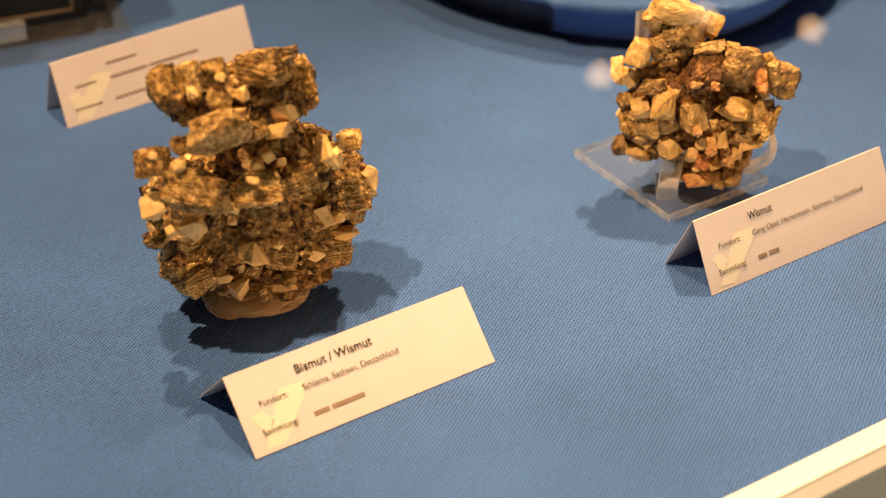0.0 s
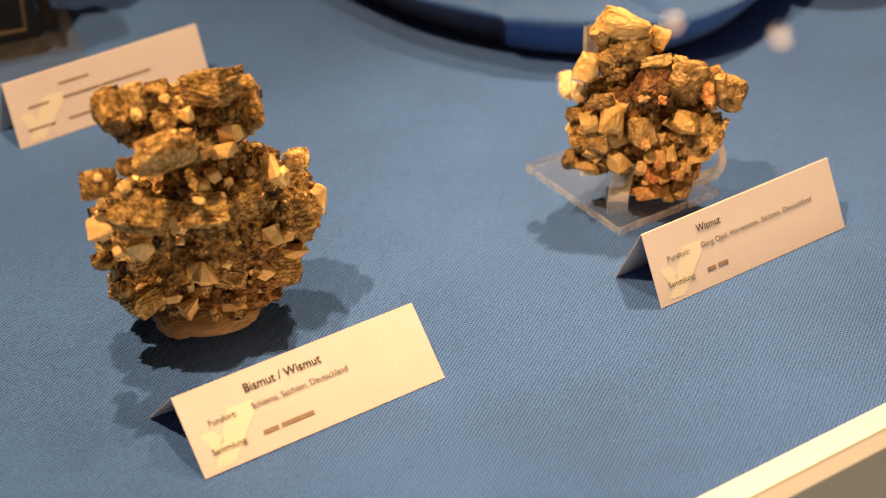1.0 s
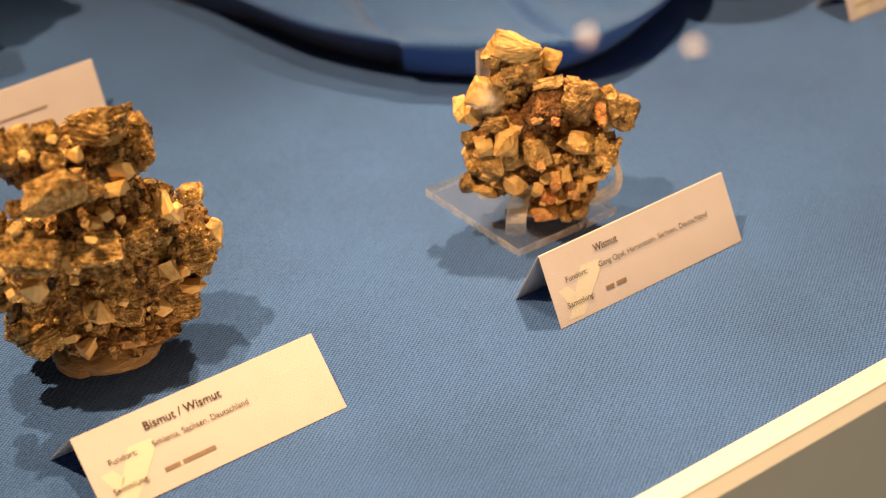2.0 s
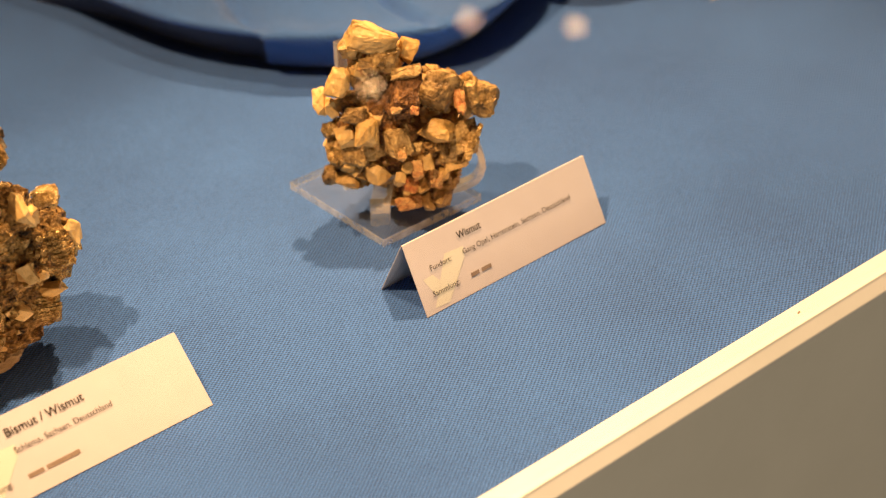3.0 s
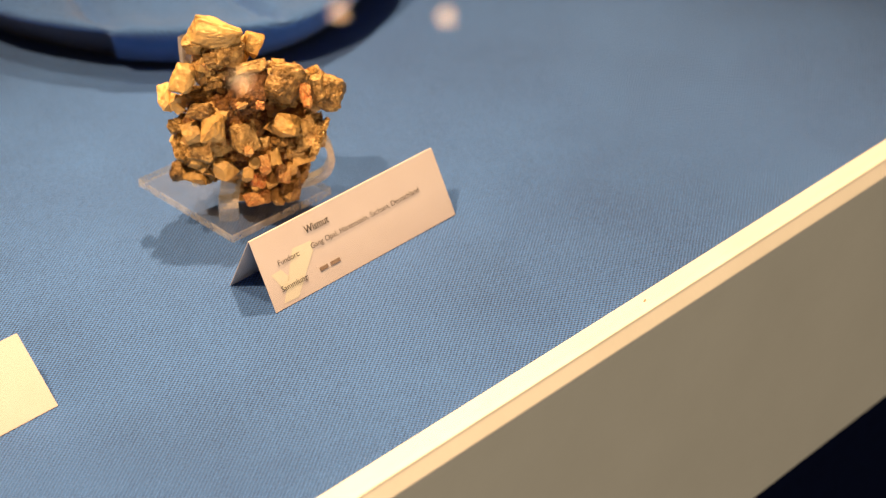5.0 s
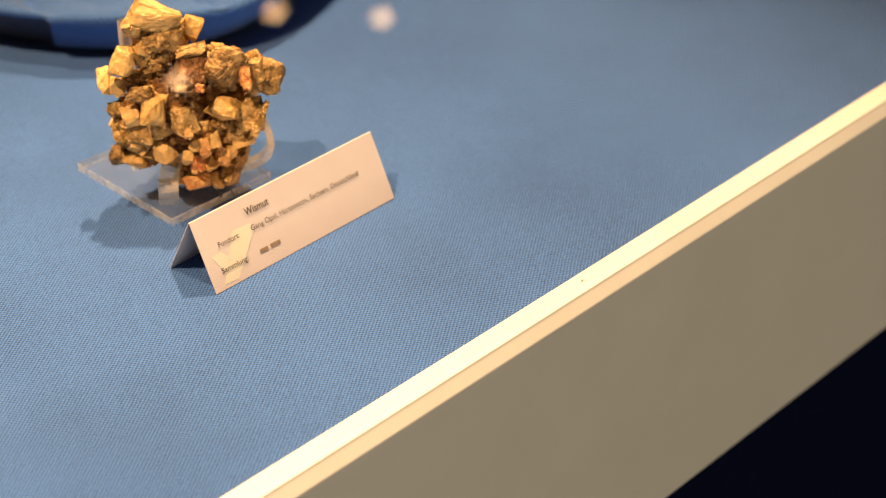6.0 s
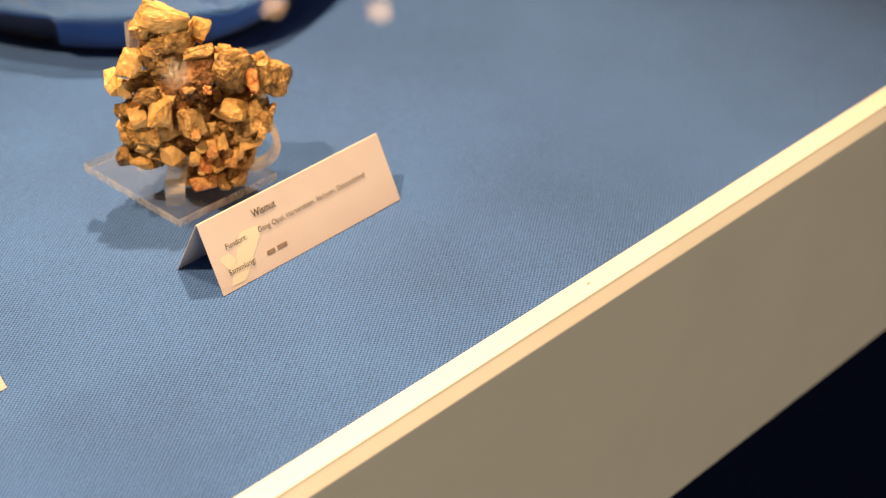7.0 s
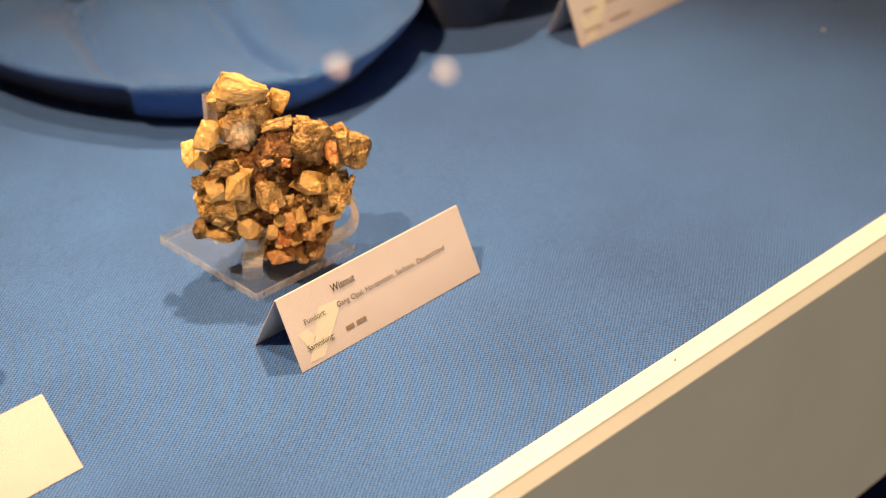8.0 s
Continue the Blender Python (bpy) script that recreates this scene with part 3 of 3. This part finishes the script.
def bismuth(kind, place, size, turn):
    reach = 7.0 if kind == "D" else 6.0
    place = (place[0] + 0.1 * reach, place[1] - 0.83 * reach, place[2] + 0.54 * reach)
    return crystal(dark_rock, kind, place, size, turn, "cream_crystal" if kind == "P" else "dark_crystal")


bismuth("D", (-21.2, -37.9, 111.9), (12.9, 16.0, 13.3), (44, -12, 17))
bismuth("D", (-12.6, -36.6, 117.3), (7.4, 7.6, 7.8), (8, 70, -35))
bismuth("D", (-4.0, -34.3, 115.3), (10.5, 9.3, 9.2), (95, 0, -2))
bismuth("D", (14.1, -21.8, 111.7), (20.0, 15.6, 19.6), (73, -18, -20))
bismuth("D", (25.1, -9.6, 97.7), (10.3, 19.3, 15.4), (57, -1, 22))
bismuth("P", (-11.1, -46.4, 114.2), (5.1, 3.9, 4.7), (77, -1, 9))
bismuth("P", (-0.7, -40.8, 117.3), (3.9, 3.3, 3.4), (83, 15, -12))
bismuth("P", (5.9, -38.4, 108.9), (4.7, 5.9, 5.7), (64, -7, 43))
bismuth("D", (-2.6, -37.0, 105.5), (9.3, 8.9, 8.8), (37, -8, 48))
bismuth("P", (19.6, -24.9, 93.4), (9.5, 6.1, 8.7), (25, 2, -24))
bismuth("D", (15.9, -21.6, 99.8), (12.7, 8.9, 12.3), (67, -3, -16))
bismuth("D", (-3.8, -44.1, 96.7), (23.4, 11.7, 17.6), (42, -15, 18))
bismuth("D", (9.9, -33.2, 91.1), (7.8, 7.3, 7.8), (62, -6, 44))
bismuth("P", (17.7, -29.0, 88.7), (9.5, 6.1, 8.6), (78, -26, -14))
bismuth("P", (12.3, -32.0, 80.2), (6.1, 6.1, 6.8), (81, -25, 24))
bismuth("P", (17.7, -29.9, 76.3), (3.9, 3.3, 3.8), (81, -7, 10))
bismuth("P", (7.8, -34.9, 76.7), (8.9, 6.4, 7.2), (99, 26, 23))
bismuth("P", (33.3, -17.2, 72.1), (7.8, 14.6, 9.8), (59, -33, -12))
bismuth("P", (36.7, -15.7, 68.9), (5.2, 9.2, 6.8), (78, 8, -44))
bismuth("D", (41.5, -2.6, 69.0), (9.6, 8.3, 9.2), (76, -14, -6))
bismuth("D", (-16.6, -44.9, 91.6), (6.8, 7.7, 8.1), (55, 8, 40))
bismuth("D", (-27.4, -46.2, 84.6), (10.6, 11.8, 10.6), (71, -17, -31))
bismuth("P", (-25.2, -55.1, 93.3), (3.2, 3.2, 2.9), (66, -7, -26))
bismuth("P", (-16.9, -51.8, 87.0), (5.2, 3.7, 3.8), (43, 15, 30))
bismuth("D", (-13.0, -46.3, 73.5), (22.5, 16.9, 22.0), (54, 9, -4))
bismuth("P", (-29.2, -47.0, 68.2), (10.3, 10.3, 10.8), (60, -5, 14))
bismuth("D", (8.5, -35.6, 66.8), (21.0, 13.4, 19.5), (51, 3, 18))
bismuth("D", (23.1, -23.3, 64.5), (14.3, 15.0, 13.5), (93, -10, 8))
bismuth("P", (8.1, -46.3, 77.6), (5.7, 3.3, 4.5), (51, 11, 0))
bismuth("D", (10.9, -33.4, 57.5), (14.2, 7.1, 9.1), (76, -22, -26))
bismuth("P", (-0.5, -44.1, 66.0), (8.4, 5.3, 7.1), (57, 29, -37))
bismuth("P", (-15.5, -46.6, 58.5), (10.8, 9.2, 10.6), (20, -17, -21))
bismuth("P", (-22.9, -48.6, 58.7), (5.3, 6.6, 6.3), (35, -28, 16))
bismuth("P", (-0.6, -42.2, 57.6), (4.1, 3.6, 4.0), (46, -4, -14))
bismuth("D", (-29.5, -43.0, 50.7), (9.3, 8.0, 8.3), (43, -18, 0))
bismuth("D", (41.1, 1.0, 44.2), (16.3, 16.3, 17.6), (63, 6, 17))
bismuth("P", (47.6, 5.0, 46.9), (9.6, 10.6, 9.5), (81, -3, -20))
bismuth("P", (37.3, -12.8, 40.0), (4.3, 4.3, 3.9), (73, -7, -31))
bismuth("P", (38.6, -5.1, 28.8), (12.3, 5.7, 8.5), (83, -3, -3))
bismuth("D", (33.4, -4.7, 18.8), (13.7, 12.6, 14.6), (45, 6, 9))
bismuth("P", (4.9, -31.9, 36.8), (8.9, 12.5, 12.0), (41, -25, -17))
bismuth("P", (-1.0, -30.5, 20.0), (8.3, 8.3, 8.4), (76, -6, 33))
bismuth("P", (27.5, -16.5, 27.3), (8.4, 7.4, 7.2), (82, 26, -5))
bismuth("P", (14.0, -28.0, 38.1), (4.5, 3.7, 4.5), (29, -9, -11))
bismuth("D", (15.5, -20.5, 27.7), (12.1, 10.7, 12.4), (45, 3, -9))
bismuth("P", (14.7, -18.5, 15.0), (12.5, 7.1, 9.6), (93, -9, -20))
bismuth("D", (-18.7, -31.7, 24.3), (14.6, 10.6, 10.8), (72, -13, 52))
bismuth("P", (-6.2, -34.6, 26.8), (5.3, 4.8, 4.9), (94, -13, -13))
bismuth("P", (30.7, -13.6, 42.2), (7.4, 9.4, 9.0), (65, -25, 20))
bismuth("D", (-26.1, -36.0, 32.1), (9.2, 7.9, 8.0), (39, -21, -24))

# the golden specimen on the acrylic stand
gold_rock = thing("mineral_specimen", pose(0.112, 0.705, 0), "golden brown mineral cluster with coral red spots on an acrylic stand", "mineral")
MASS_2 = [(-2, 1, 42, 23, 15, 26), (-12, 1, 76, 10, 9, 12), (14, 4, 52, 15, 11, 14), (5, -2, 20, 17, 11, 13), (-19, -1, 38, 13, 11, 19), (28, 5, 54, 6, 6, 6)]
matrix_mass(gold_rock, MASS_2, RED_ORE, 21.0, 0.24)
crust(gold_rock, MASS_2, 520, GOLD_ORE, "golden_crust", (1.4, 4.4), 11, 11.0)
crust(gold_rock, MASS_2, 430, HONEY_ORE, "pale_crust", (1.4, 4.4), 12, 11.0)
crust(gold_rock, MASS_2, 190, CORAL_ORE, "coral_crust", (1.4, 3.2), 13, 11.0)


def wismut(kind, place, size, turn):
    return crystal(gold_rock, kind, place, size, turn, {"Y": "honey_crystal", "C": "coral_crystal", "D": "dark_crystal", "B": "dark_crystal"}.get(kind, "golden_crystal"))


wismut("Y", (-15.0, -1.5, 87.0), (26.0, 17.0, 19.0), (62, 16, -14))
wismut("G", (-8.6, -4.0, 79.5), (14.9, 14.4, 13.2), (70, 16, -5))
wismut("Y", (2.2, -2.6, 80.6), (9.2, 12.1, 9.6), (68, 18, -7))
wismut("G", (-22.6, -4.6, 85.1), (8.6, 7.2, 7.1), (40, -1, -15))
wismut("Y", (-28.7, -5.1, 70.0), (12.0, 14.0, 11.7), (73, 12, -16))
wismut("G", (-20.2, -3.2, 71.8), (6.8, 11.6, 8.3), (74, -16, -20))
wismut("G", (-14.2, -2.6, 67.0), (11.2, 11.2, 10.1), (56, -6, -21))
wismut("B", (-18.5, -0.5, 58.2), (21.0, 7.3, 12.8), (59, 3, -13))
wismut("Y", (-35.8, 0.8, 58.5), (6.8, 12.7, 8.8), (40, -11, -19))
wismut("Y", (-31.1, -1.4, 57.4), (8.8, 9.3, 8.1), (52, 24, -11))
wismut("G", (-21.4, -11.1, 57.2), (11.6, 8.7, 9.1), (64, 5, -32))
wismut("Y", (-13.5, -10.0, 54.9), (9.2, 7.3, 7.4), (69, -12, -22))
wismut("B", (-7.9, -4.2, 48.4), (14.8, 7.4, 10.0), (62, -8, -25))
wismut("R", (-1.4, -12.0, 64.9), (15.5, 20.3, 16.1), (41, 13, -7))
wismut("G", (0.8, -10.5, 74.5), (14.0, 5.8, 8.9), (48, -16, -16))
wismut("C", (1.7, -25.2, 64.4), (3.8, 3.8, 3.4), (75, 7, -2))
wismut("C", (-5.8, -21.2, 63.4), (4.8, 3.4, 3.7), (41, -15, 17))
wismut("G", (13.5, -13.7, 66.8), (16.9, 20.3, 16.8), (58, 21, -21))
wismut("C", (21.4, -19.9, 64.2), (5.3, 13.0, 8.3), (45, -0, 5))
wismut("G", (32.0, -12.2, 59.5), (15.2, 14.7, 13.4), (67, 18, -6))
wismut("G", (27.3, -15.1, 64.3), (7.3, 11.2, 8.3), (72, -13, -14))
wismut("Y", (-17.3, -16.3, 51.8), (12.1, 15.0, 12.2), (54, -17, -18))
wismut("Y", (-26.7, -9.8, 46.7), (10.2, 10.2, 9.2), (47, -17, -22))
wismut("D", (-32.3, -2.2, 46.9), (8.3, 6.4, 6.6), (49, -7, -5))
wismut("D", (-30.2, -6.8, 36.8), (10.8, 10.3, 9.5), (36, -14, 3))
wismut("G", (-23.4, -10.6, 36.9), (11.8, 10.8, 10.2), (51, -4, -20))
wismut("G", (-33.7, -1.8, 24.2), (8.5, 9.0, 7.8), (68, -1, -14))
wismut("Y", (-26.9, -7.6, 23.2), (12.4, 8.4, 9.4), (49, 12, -23))
wismut("Y", (-14.6, -16.9, 30.3), (11.3, 9.3, 9.3), (60, 7, -38))
wismut("G", (-17.8, -12.0, 39.3), (7.8, 8.3, 7.3), (77, -18, -23))
wismut("G", (-5.3, -17.2, 45.6), (12.2, 13.1, 11.4), (62, -10, 8))
wismut("C", (-4.5, -25.7, 43.5), (3.9, 3.9, 3.5), (40, 5, -5))
wismut("Y", (11.1, -21.4, 52.5), (17.9, 10.2, 12.6), (52, 11, -18))
# no crystal: a dark block painted in for the shaded hole here
wismut("B", (9.2, -16.8, 42.5), (9.8, 7.3, 7.7), (40, -9, -28))
wismut("G", (22.0, -17.9, 44.9), (15.2, 16.2, 14.1), (42, -4, 8))
wismut("D", (25.6, -21.9, 44.4), (4.9, 17.1, 9.9), (47, 19, -16))
wismut("Y", (19.8, -19.4, 34.7), (13.8, 8.4, 10.0), (71, -0, 5))
wismut("G", (16.2, -18.5, 38.6), (9.3, 10.3, 8.8), (51, -3, -18))
wismut("C", (2.0, -23.2, 34.6), (6.3, 8.3, 6.6), (56, -3, 0))
wismut("Y", (-1.7, -22.3, 36.2), (5.4, 7.3, 5.7), (44, 21, -17))
wismut("Y", (6.7, -22.3, 36.9), (5.4, 8.8, 6.4), (66, -2, 3))
wismut("C", (10.1, -21.1, 28.4), (6.4, 8.9, 6.9), (41, 8, -0))
wismut("Y", (4.6, -21.8, 25.5), (5.9, 7.9, 6.2), (42, -20, -8))
wismut("C", (-0.6, -20.5, 26.0), (6.4, 7.4, 6.2), (63, 16, -6))
wismut("Y", (-5.0, -19.4, 28.8), (5.4, 6.9, 5.5), (52, 8, -1))
wismut("C", (-1.9, -18.1, 15.6), (10.9, 6.5, 7.8), (59, -13, -14))
wismut("G", (12.5, -17.6, 17.5), (9.0, 11.0, 9.0), (49, 1, -29))
wismut("Y", (6.5, -18.1, 15.1), (7.0, 7.5, 6.5), (42, -7, -24))
wismut("Y", (13.5, -19.9, 29.6), (5.9, 6.9, 5.8), (65, 9, 1))
wismut("B", (-9.2, -5.9, 32.6), (9.9, 9.9, 8.9), (46, -9, -28))
wismut("G", (2.5, -15.1, 40.1), (9.8, 8.3, 8.2), (74, 0, -13))
wismut("Y", (-9.0, -14.2, 14.9), (6.5, 4.5, 4.9), (54, -6, -22))

# the framed dark piece on the block stand
piece = thing("framed_piece", pose(-0.205, 0.842, 0.0122, 0, 0, 20), "dark framed piece with dull brass edges on an acrylic block", "display piece")
part("slab", box(bmesh.new(), (-0.045, 0.012, 0), (0.030, 0.024, 0.11), 0.0015), METAL, piece)
BRASS = plain("dull_brass", [(0.3, (0.09, 0.065, 0.04)), (0.7, (0.15, 0.11, 0.07))], 80, rough=0.4, metal=0.4)
for a, b in (((-0.018, 0.0105, 0.005), (0.024, 0.0118, 0.0068)), ((0.0222, 0.0105, 0.0070), (0.024, 0.0118, 0.055)), ((-0.018, 0.0105, 0.0070), (-0.0165, 0.0118, 0.055))):
    part("edge_strip", box(bmesh.new(), a, b, 0.0003), BRASS, piece, "dull brass edge strip")
part("prop", box(bmesh.new(), (0.034, 0.014, 0), (0.040, 0.019, 0.07), 0.001, pose(0, 0, 0, -14, -12)), METAL, piece, "black slanting prop")
bm = chunk(0.075, 0.05, 0.07, 0.16, 4, 77)
upper = part("upper_mass", bm, METAL, piece, "black mineral mass")
upper.location = (0.032, 0.034, 0.105)
